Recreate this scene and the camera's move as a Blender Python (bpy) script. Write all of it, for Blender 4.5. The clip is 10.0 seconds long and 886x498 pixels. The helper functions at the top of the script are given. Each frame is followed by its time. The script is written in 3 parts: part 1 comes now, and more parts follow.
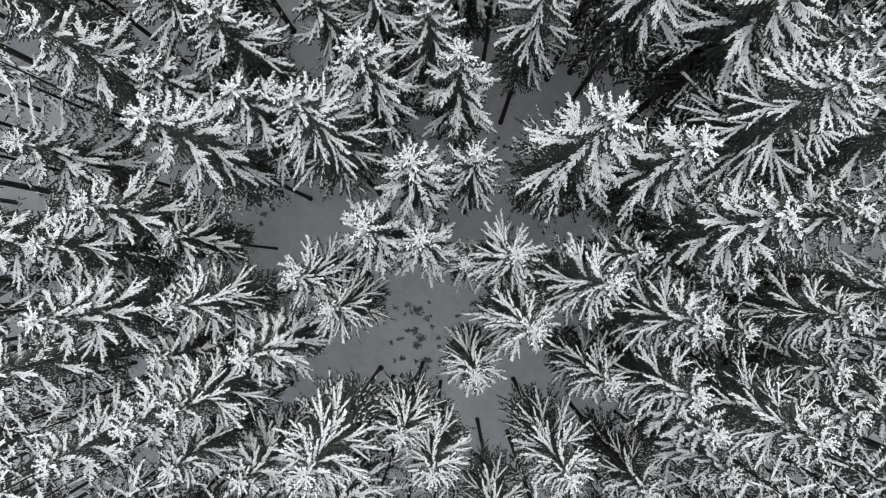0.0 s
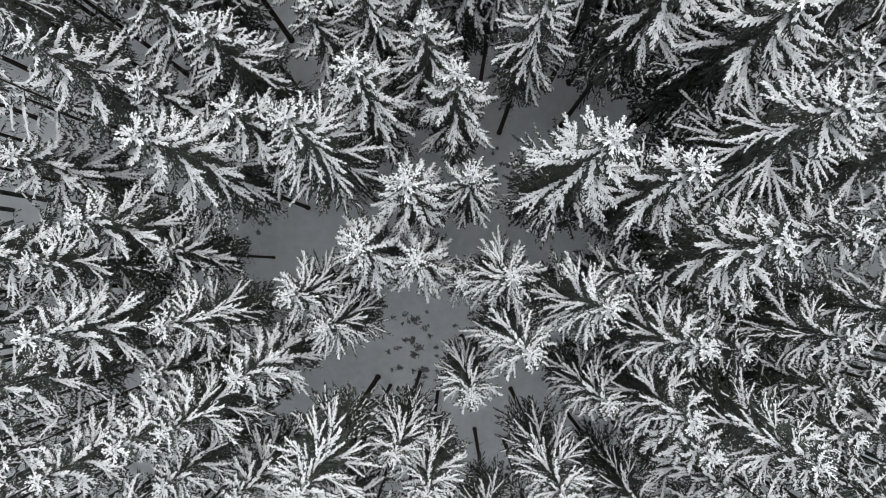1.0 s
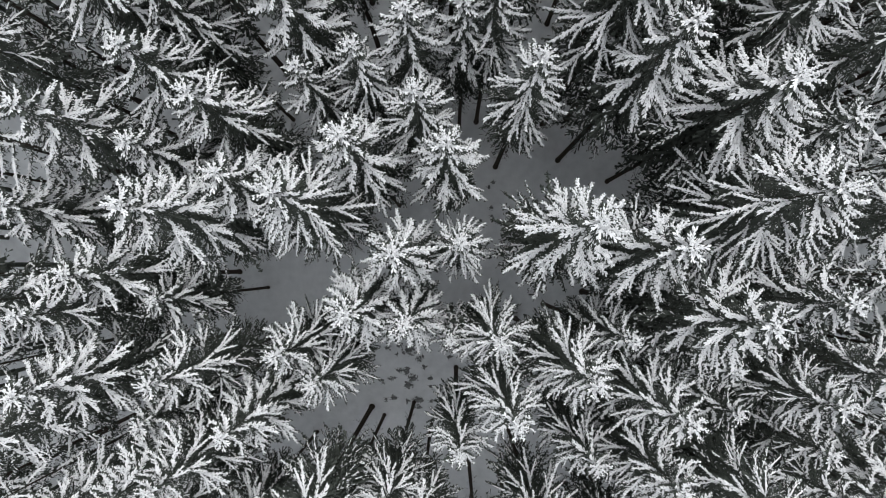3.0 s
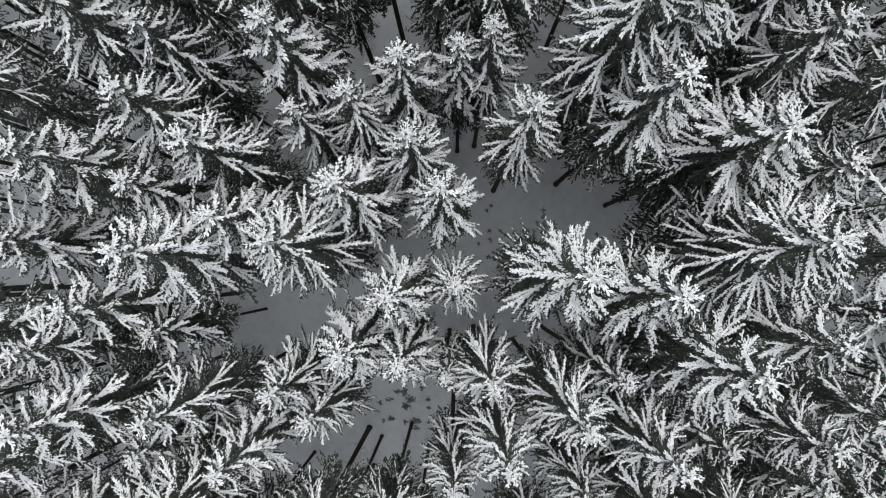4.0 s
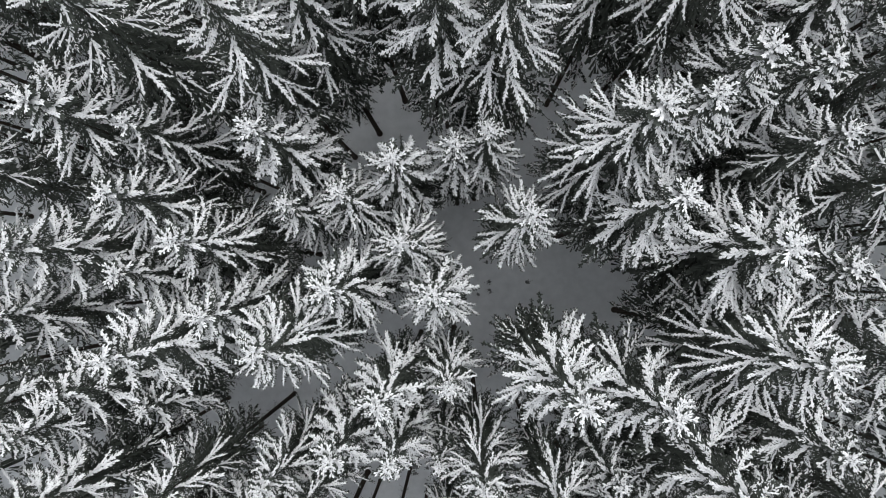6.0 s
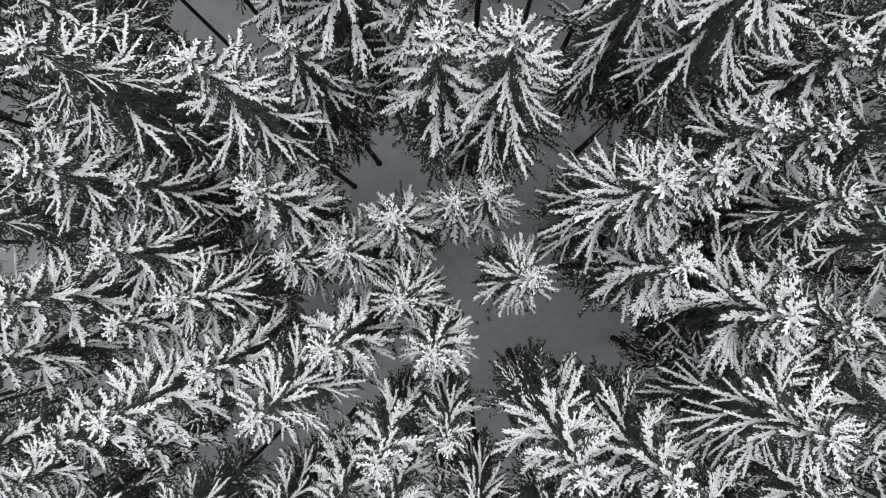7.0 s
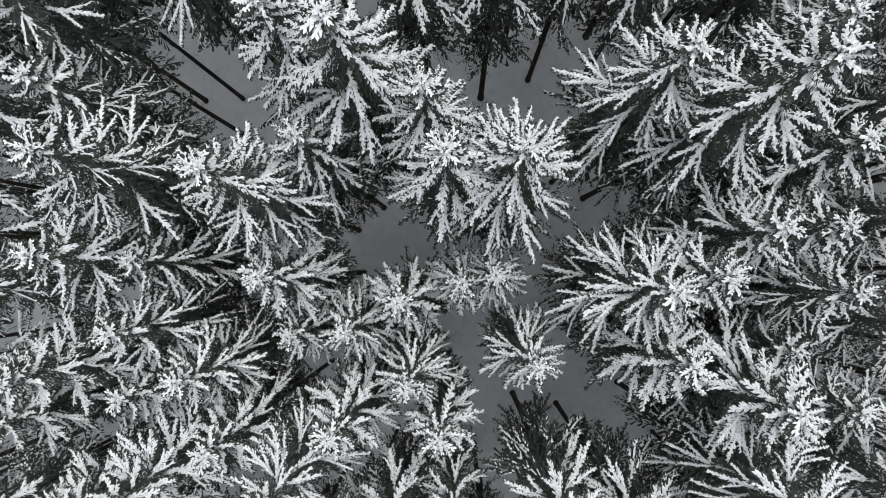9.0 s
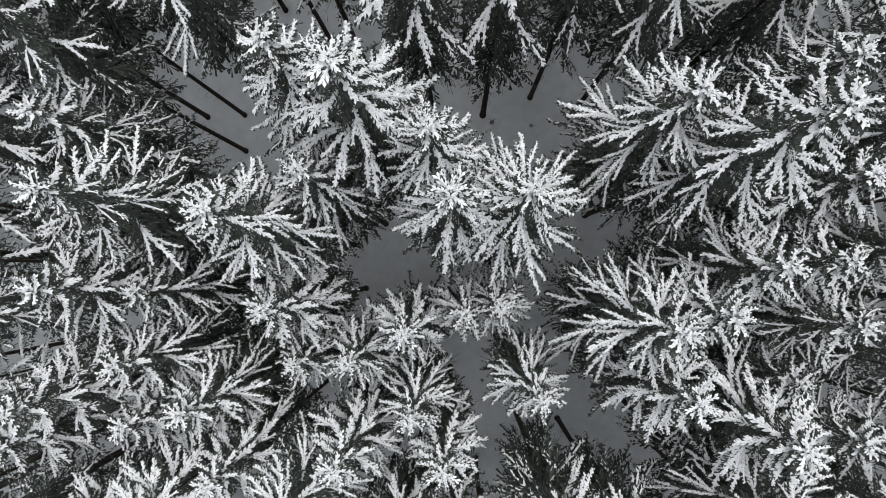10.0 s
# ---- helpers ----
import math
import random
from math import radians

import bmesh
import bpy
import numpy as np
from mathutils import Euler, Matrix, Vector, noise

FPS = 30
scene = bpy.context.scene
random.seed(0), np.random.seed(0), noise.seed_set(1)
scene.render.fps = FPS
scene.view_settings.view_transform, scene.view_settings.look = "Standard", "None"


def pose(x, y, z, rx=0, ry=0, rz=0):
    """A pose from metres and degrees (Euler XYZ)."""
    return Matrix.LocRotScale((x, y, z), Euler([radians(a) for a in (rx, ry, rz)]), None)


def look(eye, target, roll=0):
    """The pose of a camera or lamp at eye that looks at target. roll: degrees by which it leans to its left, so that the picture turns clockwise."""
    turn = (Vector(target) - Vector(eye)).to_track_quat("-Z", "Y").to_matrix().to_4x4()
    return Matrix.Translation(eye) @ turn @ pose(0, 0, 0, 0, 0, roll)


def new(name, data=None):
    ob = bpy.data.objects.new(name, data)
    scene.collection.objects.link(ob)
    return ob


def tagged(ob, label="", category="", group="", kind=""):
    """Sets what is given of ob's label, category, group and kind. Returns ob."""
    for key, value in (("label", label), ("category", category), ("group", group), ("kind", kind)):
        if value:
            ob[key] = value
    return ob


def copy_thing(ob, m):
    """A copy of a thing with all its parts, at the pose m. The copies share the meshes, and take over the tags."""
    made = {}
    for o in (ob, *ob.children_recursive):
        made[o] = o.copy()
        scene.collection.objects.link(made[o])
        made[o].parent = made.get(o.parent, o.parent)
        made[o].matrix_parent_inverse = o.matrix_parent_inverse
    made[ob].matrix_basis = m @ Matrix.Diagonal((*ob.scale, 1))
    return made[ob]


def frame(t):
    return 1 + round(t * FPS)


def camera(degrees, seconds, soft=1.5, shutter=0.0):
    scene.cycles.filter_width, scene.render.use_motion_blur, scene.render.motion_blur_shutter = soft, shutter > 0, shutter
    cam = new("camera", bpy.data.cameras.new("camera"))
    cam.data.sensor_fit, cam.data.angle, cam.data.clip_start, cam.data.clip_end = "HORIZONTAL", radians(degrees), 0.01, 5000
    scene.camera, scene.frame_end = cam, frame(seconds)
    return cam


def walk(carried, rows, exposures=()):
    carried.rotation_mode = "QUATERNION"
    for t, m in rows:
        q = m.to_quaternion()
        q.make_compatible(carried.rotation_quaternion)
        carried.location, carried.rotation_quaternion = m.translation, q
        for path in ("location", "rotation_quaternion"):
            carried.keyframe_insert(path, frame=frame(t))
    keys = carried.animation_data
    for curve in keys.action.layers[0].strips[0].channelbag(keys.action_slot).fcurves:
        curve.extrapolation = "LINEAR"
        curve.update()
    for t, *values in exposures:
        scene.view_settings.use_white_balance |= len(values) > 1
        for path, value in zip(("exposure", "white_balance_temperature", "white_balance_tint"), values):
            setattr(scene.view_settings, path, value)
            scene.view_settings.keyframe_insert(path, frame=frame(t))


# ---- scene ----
cam = camera(76.3, 10.0, 0.8)
PATH = [
    (0, 0.000, 0.000, 48.300, 1.977, 0.739, -0.012),
    (0.5, 0.074, 0.390, 48.243, 1.976, 0.704, 0.124),
    (1, 0.189, 0.893, 48.189, 1.913, 0.744, 0.287),
    (1.5, 0.324, 1.419, 48.140, 1.982, 0.810, 0.442),
    (2, 0.501, 2.108, 48.095, 1.830, 0.927, 0.634),
    (3.5, 0.863, 4.536, 48.048, 1.786, 0.968, 0.996),
    (4, 1.026, 5.379, 48.056, 2.016, 1.119, 1.105),
    (4.5, 1.144, 6.321, 48.019, 2.122, 1.252, 1.274),
    (5, 1.275, 7.488, 47.998, 1.812, 1.486, 1.382),
    (5.5, 1.477, 8.547, 47.964, 1.830, 1.762, 1.518),
    (7, 1.325, 11.947, 48.012, 1.705, 1.558, 1.810),
    (7.5, 1.314, 13.063, 47.978, 1.809, 1.807, 1.947),
    (8, 1.237, 13.938, 47.996, 1.906, 1.857, 2.067),
    (8.5, 1.161, 14.572, 47.976, 1.827, 1.850, 2.147),
    (9, 1.002, 15.151, 47.971, 1.900, 1.708, 2.230),
    (9.5, 0.880, 15.787, 47.967, 1.821, 1.653, 2.255),
    (10, 0.742, 16.371, 47.992, 1.875, 1.600, 2.306),
]
walk(cam, [(t, pose(x, y, z, rx, ry, rz)) for t, x, y, z, rx, ry, rz in PATH])

# ---- light: an even overcast sky ----
SKY, SUN, EXPOSURE = 0.135, 1.5, 0.12
scene.view_settings.exposure = EXPOSURE
world = bpy.data.worlds.new("overcast_sky")
scene.world = world
world.use_nodes = True
wn, wl = world.node_tree.nodes, world.node_tree.links
wn.clear()
w_out, w_bg = wn.new("ShaderNodeOutputWorld"), wn.new("ShaderNodeBackground")
w_sky, w_hue, w_mix = wn.new("ShaderNodeTexSky"), wn.new("ShaderNodeHueSaturation"), wn.new("ShaderNodeMix")
w_sky.sky_type, w_sky.sun_disc = "NISHITA", False
w_sky.sun_elevation, w_sky.sun_rotation = radians(66), radians(20)
w_sky.air_density, w_sky.dust_density = 1.0, 6.0
w_hue.inputs["Saturation"].default_value = 0.18
w_mix.data_type = "RGBA"
w_mix.inputs["Factor"].default_value = 0.6
w_mix.inputs["B"].default_value = (5.95, 6.2, 6.72, 1)
wl.new(w_sky.outputs["Color"], w_hue.inputs["Color"])
wl.new(w_hue.outputs["Color"], w_mix.inputs["A"])
wl.new(w_mix.outputs["Result"], w_bg.inputs["Color"])
w_bg.inputs["Strength"].default_value = SKY
wl.new(w_bg.outputs["Background"], w_out.inputs["Surface"])

sun = new("sun", bpy.data.lights.new("sun", "SUN"))
sun.data.energy, sun.data.angle, sun.data.color = SUN, radians(75), (0.98, 0.995, 1.02)
SUN_EL, SUN_AZ = radians(66), radians(20)
sun.matrix_world = look((20 * math.sin(SUN_AZ), 20 * math.cos(SUN_AZ), 20 * math.tan(SUN_EL) + 40), (0, 0, 40))


# ---- materials ----
def material(name, tones, roughness, scale, bump=0.0, bump_scale=30.0, jitter=0.0, specular=0.3):
    """Two scales of noise run through the tones; jitter shifts the brightness from object to object."""
    mat = bpy.data.materials.new(name)
    mat.use_nodes = True
    n, l = mat.node_tree.nodes, mat.node_tree.links
    bsdf = n["Principled BSDF"]
    bsdf.inputs["Roughness"].default_value = roughness
    bsdf.inputs["Specular IOR Level"].default_value = specular
    place = n.new("ShaderNodeTexCoord")
    fine, broad, both, ramp = n.new("ShaderNodeTexNoise"), n.new("ShaderNodeTexNoise"), n.new("ShaderNodeMath"), n.new("ShaderNodeValToRGB")
    fine.inputs["Scale"].default_value, fine.inputs["Detail"].default_value = scale, 5
    broad.inputs["Scale"].default_value, broad.inputs["Detail"].default_value = scale * 0.12, 3
    both.operation = "MULTIPLY_ADD"
    both.inputs[1].default_value = 0.5
    half = n.new("ShaderNodeMath")
    half.operation = "MULTIPLY"
    half.inputs[1].default_value = 0.5
    l.new(place.outputs["Object"], fine.inputs["Vector"])
    l.new(place.outputs["Object"], broad.inputs["Vector"])
    l.new(broad.outputs["Fac"], half.inputs[0])
    l.new(fine.outputs["Fac"], both.inputs[0])
    l.new(half.outputs[0], both.inputs[2])
    l.new(both.outputs[0], ramp.inputs["Fac"])
    els = ramp.color_ramp.elements
    for k, tone in enumerate(tones):
        at = 0.32 + 0.36 * k / max(1, len(tones) - 1)
        el = els[k] if k < 2 else els.new(at)
        el.position, el.color = at, (*tone, 1)
    colour = ramp.outputs["Color"]
    if jitter:
        info, span, hsv = n.new("ShaderNodeObjectInfo"), n.new("ShaderNodeMapRange"), n.new("ShaderNodeHueSaturation")
        span.inputs["To Min"].default_value, span.inputs["To Max"].default_value = 1 - jitter, 1 + jitter
        l.new(info.outputs["Random"], span.inputs["Value"])
        l.new(span.outputs["Result"], hsv.inputs["Value"])
        l.new(colour, hsv.inputs["Color"])
        colour = hsv.outputs["Color"]
    l.new(colour, bsdf.inputs["Base Color"])
    if bump:
        grain, node = n.new("ShaderNodeTexNoise"), n.new("ShaderNodeBump")
        grain.inputs["Scale"].default_value, grain.inputs["Detail"].default_value = bump_scale, 6
        node.inputs["Strength"].default_value, node.inputs["Distance"].default_value = bump, 0.03
        l.new(place.outputs["Object"], grain.inputs["Vector"])
        l.new(grain.outputs["Fac"], node.inputs["Height"])
        l.new(node.outputs["Normal"], bsdf.inputs["Normal"])
    return mat


BOUGH_SNOW = material("bough_snow", [(0.10, 0.11, 0.10), (0.70, 0.71, 0.71), (0.89, 0.895, 0.90), (0.94, 0.94, 0.94)], 0.6, 21.0, 1.0, 22.0, 0.03)
# Greyer than the bough snow: part of the canopy's shade is in this colour.
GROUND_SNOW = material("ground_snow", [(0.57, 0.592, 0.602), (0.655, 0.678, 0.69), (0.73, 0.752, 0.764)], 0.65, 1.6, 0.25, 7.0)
NEEDLES = material("spruce_needles", [(0.029, 0.034, 0.028), (0.056, 0.064, 0.054), (0.112, 0.122, 0.108)], 0.75, 7.0, 0.6, 60.0, 0.25, 0.15)
DEAD_TWIG = material("dead_twig", [(0.022, 0.020, 0.017), (0.045, 0.040, 0.034)], 0.85, 6.0, 0.0, 30.0, 0.2, 0.1)
BARK = material("spruce_bark", [(0.020, 0.016, 0.013), (0.050, 0.038, 0.030), (0.085, 0.068, 0.055)], 0.9, 5.0, 0.8, 18.0, 0.2, 0.1)
LITTER = material("leaf_litter", [(0.10, 0.103, 0.10), (0.18, 0.185, 0.183), (0.33, 0.34, 0.345)], 0.9, 6.0, 0.7, 25.0, 0.2, 0.1)


# ---- geometry helpers ----
class Soup:
    """Corners and faces of one mesh, each face with the number of its material."""

    def __init__(self):
        self.v, self.f, self.m = [], [], []

    def spindle(self, a, b, half, tall, mat, rng, sides=4, fat=0.35, lift=0.0):
        """A lumpy, tapered roll from a to b: two rings and two ends."""
        a, b = Vector(a), Vector(b)
        way = b - a
        side = Vector((-way.y, way.x, 0))
        side = side.normalized() if side.length > 1e-6 else Vector((1, 0, 0))
        up = way.cross(side).normalized()
        if up.z < 0:
            up = -up
        first = len(self.v)
        self.v.append(tuple(a + up * lift))
        for at, k in ((fat * rng.uniform(0.5, 1.0), rng.uniform(0.85, 1.15)), (rng.uniform(0.68, 0.84), rng.uniform(0.6, 0.95))):
            mid = a + way * at + up * lift
            for s in range(sides):
                ang = 2 * math.pi * (s + 0.5) / sides
                j = rng.uniform(0.8, 1.2)
                self.v.append(tuple(mid + side * (math.cos(ang) * half * k * j) + up * (math.sin(ang) * tall * k * j)))
        self.v.append(tuple(b + up * lift))
        last = len(self.v) - 1
        for s in range(sides):
            t = (s + 1) % sides
            self.f += [(first, first + 1 + t, first + 1 + s), (first + 1 + s, first + 1 + t, first + 1 + sides + t, first + 1 + sides + s), (first + 1 + sides + s, first + 1 + sides + t, last)]
            self.m += [mat] * 3

    def lump(self, a, b, half, tall, mat, rng, sides=4):
        """A small snow clot from a to b: one ring and two ends."""
        a, b = Vector(a), Vector(b)
        way = b - a
        side = Vector((-way.y, way.x, 0))
        side = side.normalized() if side.length > 1e-6 else Vector((1, 0, 0))
        up = way.cross(side).normalized()
        if up.z < 0:
            up = -up
        first = len(self.v)
        self.v.append(tuple(a))
        mid = a + way * rng.uniform(0.4, 0.68)
        for s in range(sides):
            ang = 2 * math.pi * (s / sides + 0.25)
            j = rng.uniform(0.7, 1.3)
            self.v.append(tuple(mid + side * (math.cos(ang) * half * j) + up * (math.sin(ang) * tall * j)))
        self.v.append(tuple(b))
        last = len(self.v) - 1
        for s in range(sides):
            t = (s + 1) % sides
            self.f += [(first, first + 1 + t, first + 1 + s), (first + 1 + s, first + 1 + t, last)]
            self.m += [mat] * 2

    def cap(self, a, b, half, tall, mat, rng):
        """A small roof-shaped clot of snow lying on a twig from a to b."""
        way = b - a
        side = Vector((-way.y, way.x, 0))
        side = side.normalized() if side.length > 1e-6 else Vector((1, 0, 0))
        at = rng.uniform(0.55, 0.86)
        mid = a + way * at
        k = len(self.v)
        self.v += [tuple(a), tuple(mid + side * half * rng.uniform(0.8, 1.2)), tuple(b - Vector((0, 0, 0.02))), tuple(mid - side * half * rng.uniform(0.8, 1.2)), tuple(mid + Vector((0, 0, tall)))]
        self.f += [(k, k + 4, k + 1), (k + 1, k + 4, k + 2), (k + 2, k + 4, k + 3), (k + 3, k + 4, k)]
        self.m += [mat] * 4

    def tongue(self, pts, halves, mat, rng, load):
        """A ridged roll of snow through the points, uneven at its edges and broken where there is little snow."""
        rings = []
        for k, (p, half) in enumerate(zip(pts, halves)):
            way = pts[min(k + 1, len(pts) - 1)] - pts[max(k - 1, 0)]
            side = Vector((-way.y, way.x, 0))
            side = side.normalized() if side.length > 1e-6 else Vector((1, 0, 0))
            first = len(self.v)
            sway = side * half * rng.uniform(-0.3, 0.3)
            self.v += [tuple(p + side * half * rng.uniform(0.6, 1.35) - Vector((0, 0, 0.03))), tuple(p + sway + Vector((0, 0, half * rng.uniform(0.7, 1.2)))), tuple(p - side * half * rng.uniform(0.6, 1.35) - Vector((0, 0, 0.03)))]
            rings.append(first)
        for k in range(len(rings) - 1):
            if rng.random() > load:
                continue
            i, j = rings[k], rings[k + 1]
            self.f += [(i, j, j + 1, i + 1), (i + 1, j + 1, j + 2, i + 2)]
            self.m += [mat] * 2
        self.f += [(rings[0], rings[0] + 1, rings[0] + 2), (rings[-1], rings[-1] + 2, rings[-1] + 1)]
        self.m += [mat] * 2

    def blade(self, a, b, half, mat, drop=0.0):
        """A flat needle spray from a to b, widest at two fifths."""
        a, b = Vector(a), Vector(b)
        way = b - a
        side = Vector((-way.y, way.x, 0))
        side = side.normalized() if side.length > 1e-6 else Vector((1, 0, 0))
        mid = a + way * 0.42 - Vector((0, 0, drop))
        k = len(self.v)
        self.v += [tuple(a), tuple(mid + side * half), tuple(b), tuple(mid - side * half)]
        self.f += [(k, k + 3, k + 2), (k, k + 2, k + 1)]
        self.m += [mat] * 2

    def spike(self, a, b, half, mat):
        """One narrow needle spray, wide at its root and pointed at its tip."""
        a, b = Vector(a), Vector(b)
        side = Vector((a.y - b.y, b.x - a.x, 0))
        side = side.normalized() * half if side.length > 1e-6 else Vector((half, 0, 0))
        k = len(self.v)
        self.v += [tuple(a + side), tuple(a - side), tuple(b)]
        self.f.append((k, k + 1, k + 2))
        self.m.append(mat)

    def hang(self, a, b, half, mat):
        """A needle twig that hangs from a to b, its flat side along the shoot."""
        side = Vector((b.x - a.x, b.y - a.y, 0))
        side = Vector((side.y, -side.x, 0)).normalized() if side.length > 1e-6 else Vector((1, 0, 0))
        k = len(self.v)
        self.v += [tuple(a + side * half), tuple(a - side * half), tuple(b)]
        self.f.append((k, k + 1, k + 2))
        self.m.append(mat)

    def tube(self, pts, radii, mat, sides=6):
        first = len(self.v)
        for p, r in zip(pts, radii):
            for s in range(sides):
                ang = 2 * math.pi * s / sides
                self.v.append((p[0] + r * math.cos(ang), p[1] + r * math.sin(ang), p[2]))
        for k in range(len(pts) - 1):
            for s in range(sides):
                t = (s + 1) % sides
                i, j = first + k * sides, first + (k + 1) * sides
                self.f.append((i + s, i + t, j + t, j + s))
                self.m.append(mat)

    def add(self, other, m):
        first = len(self.v)
        self.v += [tuple(m @ Vector(p)) for p in other.v]
        self.f += [tuple(i + first for i in f) for f in other.f]
        self.m += other.m

    def mesh(self, name, materials, smooth=True):
        me = bpy.data.meshes.new(name)
        me.from_pydata(self.v, [], self.f)
        for mat in materials:
            me.materials.append(mat)
        me.polygons.foreach_set("material_index", self.m)
        me.polygons.foreach_set("use_smooth", [smooth] * len(self.f))
        me.update()
        return me


def part_of(parent, name, me, m=None, label=""):
    ob = new(name, me)
    ob.parent = parent
    if m is not None:
        ob.matrix_basis = m
    return tagged(ob, label)


def ground_z(x, y):
    """The hillside: it climbs to the north and eases off far away."""
    return 0.0078 * 120 * math.tanh(x / 120) + 0.3323 * 110 * math.tanh(y / 110)


# ---- the snowy hillside ----
def ground_sheet():
    xs = sorted(set([round(-60 + 0.8 * k, 2) for k in range(151)] + [s * d for s in (-1, 1) for d in (70, 90, 130, 200, 320, 500, 800)]))
    ys = sorted(set([round(-50 + 0.8 * k, 2) for k in range(151)] + [-60, -80, -120, -190, -300, -500, -800, 85, 110, 160, 240, 360, 550, 800]))
    verts = []
    for y in ys:
        for x in xs:
            n = noise.noise(Vector((x * 0.22, y * 0.22, 3.1))) * 0.16 + noise.noise(Vector((x * 0.75, y * 0.75, 8.4))) * 0.05
            verts.append((x, y, ground_z(x, y) + n))
    w = len(xs)
    faces = [(j * w + i, j * w + i + 1, (j + 1) * w + i + 1, (j + 1) * w + i) for j in range(len(ys) - 1) for i in range(w - 1)]
    me = bpy.data.meshes.new("ground")
    me.from_pydata(verts, [], faces)
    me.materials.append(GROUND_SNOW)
    me.polygons.foreach_set("use_smooth", [True] * len(faces))
    return tagged(new("ground", me), "snow-covered forest floor on a gentle slope", "ground", kind="structure")


ground = ground_sheet()

# ---- spruce parts: boughs in six lengths, four loads of snow and two builds ----
LENGTHS = (0.5, 0.9, 1.4, 2.0, 2.8, 3.8)
LOADS = (1.0, 0.94, 0.55, 0.24)


def feather(soup, root, turn, length, load, rng, step, bare, wide, fat):
    """A finger of the bough: a nearly straight shoot with a ridge of snow, short snowy twigs like a herringbone on both sides and needles below."""
    bend, wave = rng.uniform(-0.1, 0.1), rng.uniform(0, 6)
    ct, st = math.cos(turn), math.sin(turn)
    sag = rng.uniform(0.16, 0.3)

    def spine(u):
        x, y = length * u, length * (bend * u * u) + 0.012 * math.sin(wave + 7 * u) * length ** 0.5
        return root + Vector((x * ct - y * st, x * st + y * ct, length * (-0.05 * u - sag * u * u + 0.07 * u ** 5)))

    wide, fat = wide * min(1.0, 0.62 + 0.2 * length), fat * min(1.0, 0.72 + 0.2 * length)
    steps = max(4, int(length * (1 - bare) / step))
    for k in range(2):
        a, b = spine(k / 2), spine((k + 1) / 2)
        soup.blade(a - Vector((0, 0, 0.05)), b + (b - a) * 0.15 - Vector((0, 0, 0.05)), 0.05 + 0.012 * length * (1 - k / 2), 1)
    for k in range(steps):
        for sgn in (-1, 1):
            q = (k + rng.uniform(0.1, 1.0)) / steps
            u = bare + (1 - bare) * q
            p = spine(u)
            ahead = (spine(min(1, u + 0.05)) - spine(u - 0.05)).normalized()
            half = wide * min(1.0, 0.55 + 1.6 * q) * (1.0 - 0.5 * max(0.0, q - 0.6) / 0.4)
            ang = radians(rng.uniform(36, 62) - 14 * q) * sgn
            c, s = math.cos(ang), math.sin(ang)
            way = Vector((ahead.x * c - ahead.y * s, ahead.x * s + ahead.y * c, ahead.z - rng.uniform(-0.05, 0.4)))
            reach = half * rng.uniform(0.75, 1.5) / abs(s)
            for d in (-0.6, 0.25):
                out = Vector((way.x - way.y * d, way.y + way.x * d, way.z - 0.35))
                soup.spike(p + out * reach * rng.uniform(0.6, 1.1) - Vector((0, 0, 0.08)), p - Vector((0, 0, 0.05)), rng.uniform(0.022, 0.04), 1)
            soup.hang(p + way * reach * 0.4 - Vector((0, 0, 0.03)), p + way * reach * rng.uniform(0.6, 1.1) - Vector((0, 0, rng.uniform(0.2, 0.42) * (1.1 - 0.5 * q))), rng.uniform(0.04, 0.075), 1)
            if rng.random() < load:
                f = fat * rng.uniform(0.65, 1.4) * (0.55 + 0.45 * load)
                soup.cap(p - way * 0.02, p + way * reach, f, f * rng.uniform(1.4, 2.0), 0, rng)
    rolls = max(3, int(length * (1 - bare) / 0.13))
    girth = fat * (0.95 + 0.45 * load) * min(1.15, 0.8 + 0.15 * length)
    soup.tongue([spine(bare + (1.0 - bare) * k / rolls) + Vector((0, 0, 0.02)) for k in range(rolls + 1)], [girth * (1.0 - 0.55 * (k / rolls) ** 2) * min(1, 0.5 + 1.5 * k / rolls) for k in range(rolls + 1)], 0, rng, load + 0.06)
    return spine


def bough_soup(length, load, rng, step=0.1, wide=0.115, fat=0.047):
    """A snow-laden bough along +x; a long one fans out into several fingers."""
    soup = Soup()
    bare = 0.08 if length < 1.0 else 0.08 + 0.03 * length
    spine = feather(soup, Vector((0, 0, 0)), 0.0, length, load, rng, step, bare, wide, fat)
    forks = 0 if length < 1.2 else 1 if length < 1.8 else 2 if length < 3 else 3
    for k in range(forks):
        u = 0.2 + 0.42 * (k + rng.uniform(0.1, 0.9)) / forks
        sgn = rng.choice((-1, 1)) if forks == 1 else 1 if k % 2 else -1
        feather(soup, spine(u), sgn * radians(rng.uniform(17, 28)), length * (0.97 - u) * rng.uniform(0.7, 0.95), load, rng, step * 1.1, 0.1, wide * 0.85, fat * 0.92)
    return soup


rng = random.Random(11)
BUILDS = ((0.102, 0.036), (0.128, 0.045))
BOUGHS = {}
for build, (wide, fat) in enumerate(BUILDS):
    for k, length in enumerate(LENGTHS):
        for j, load in enumerate(LOADS):
            BOUGHS[k, j, build] = bough_soup(length, load, rng, (0.085, 0.09, 0.11, 0.14)[j] * (1.0, 1.15)[build], wide, fat).mesh("bough", [BOUGH_SNOW, NEEDLES])


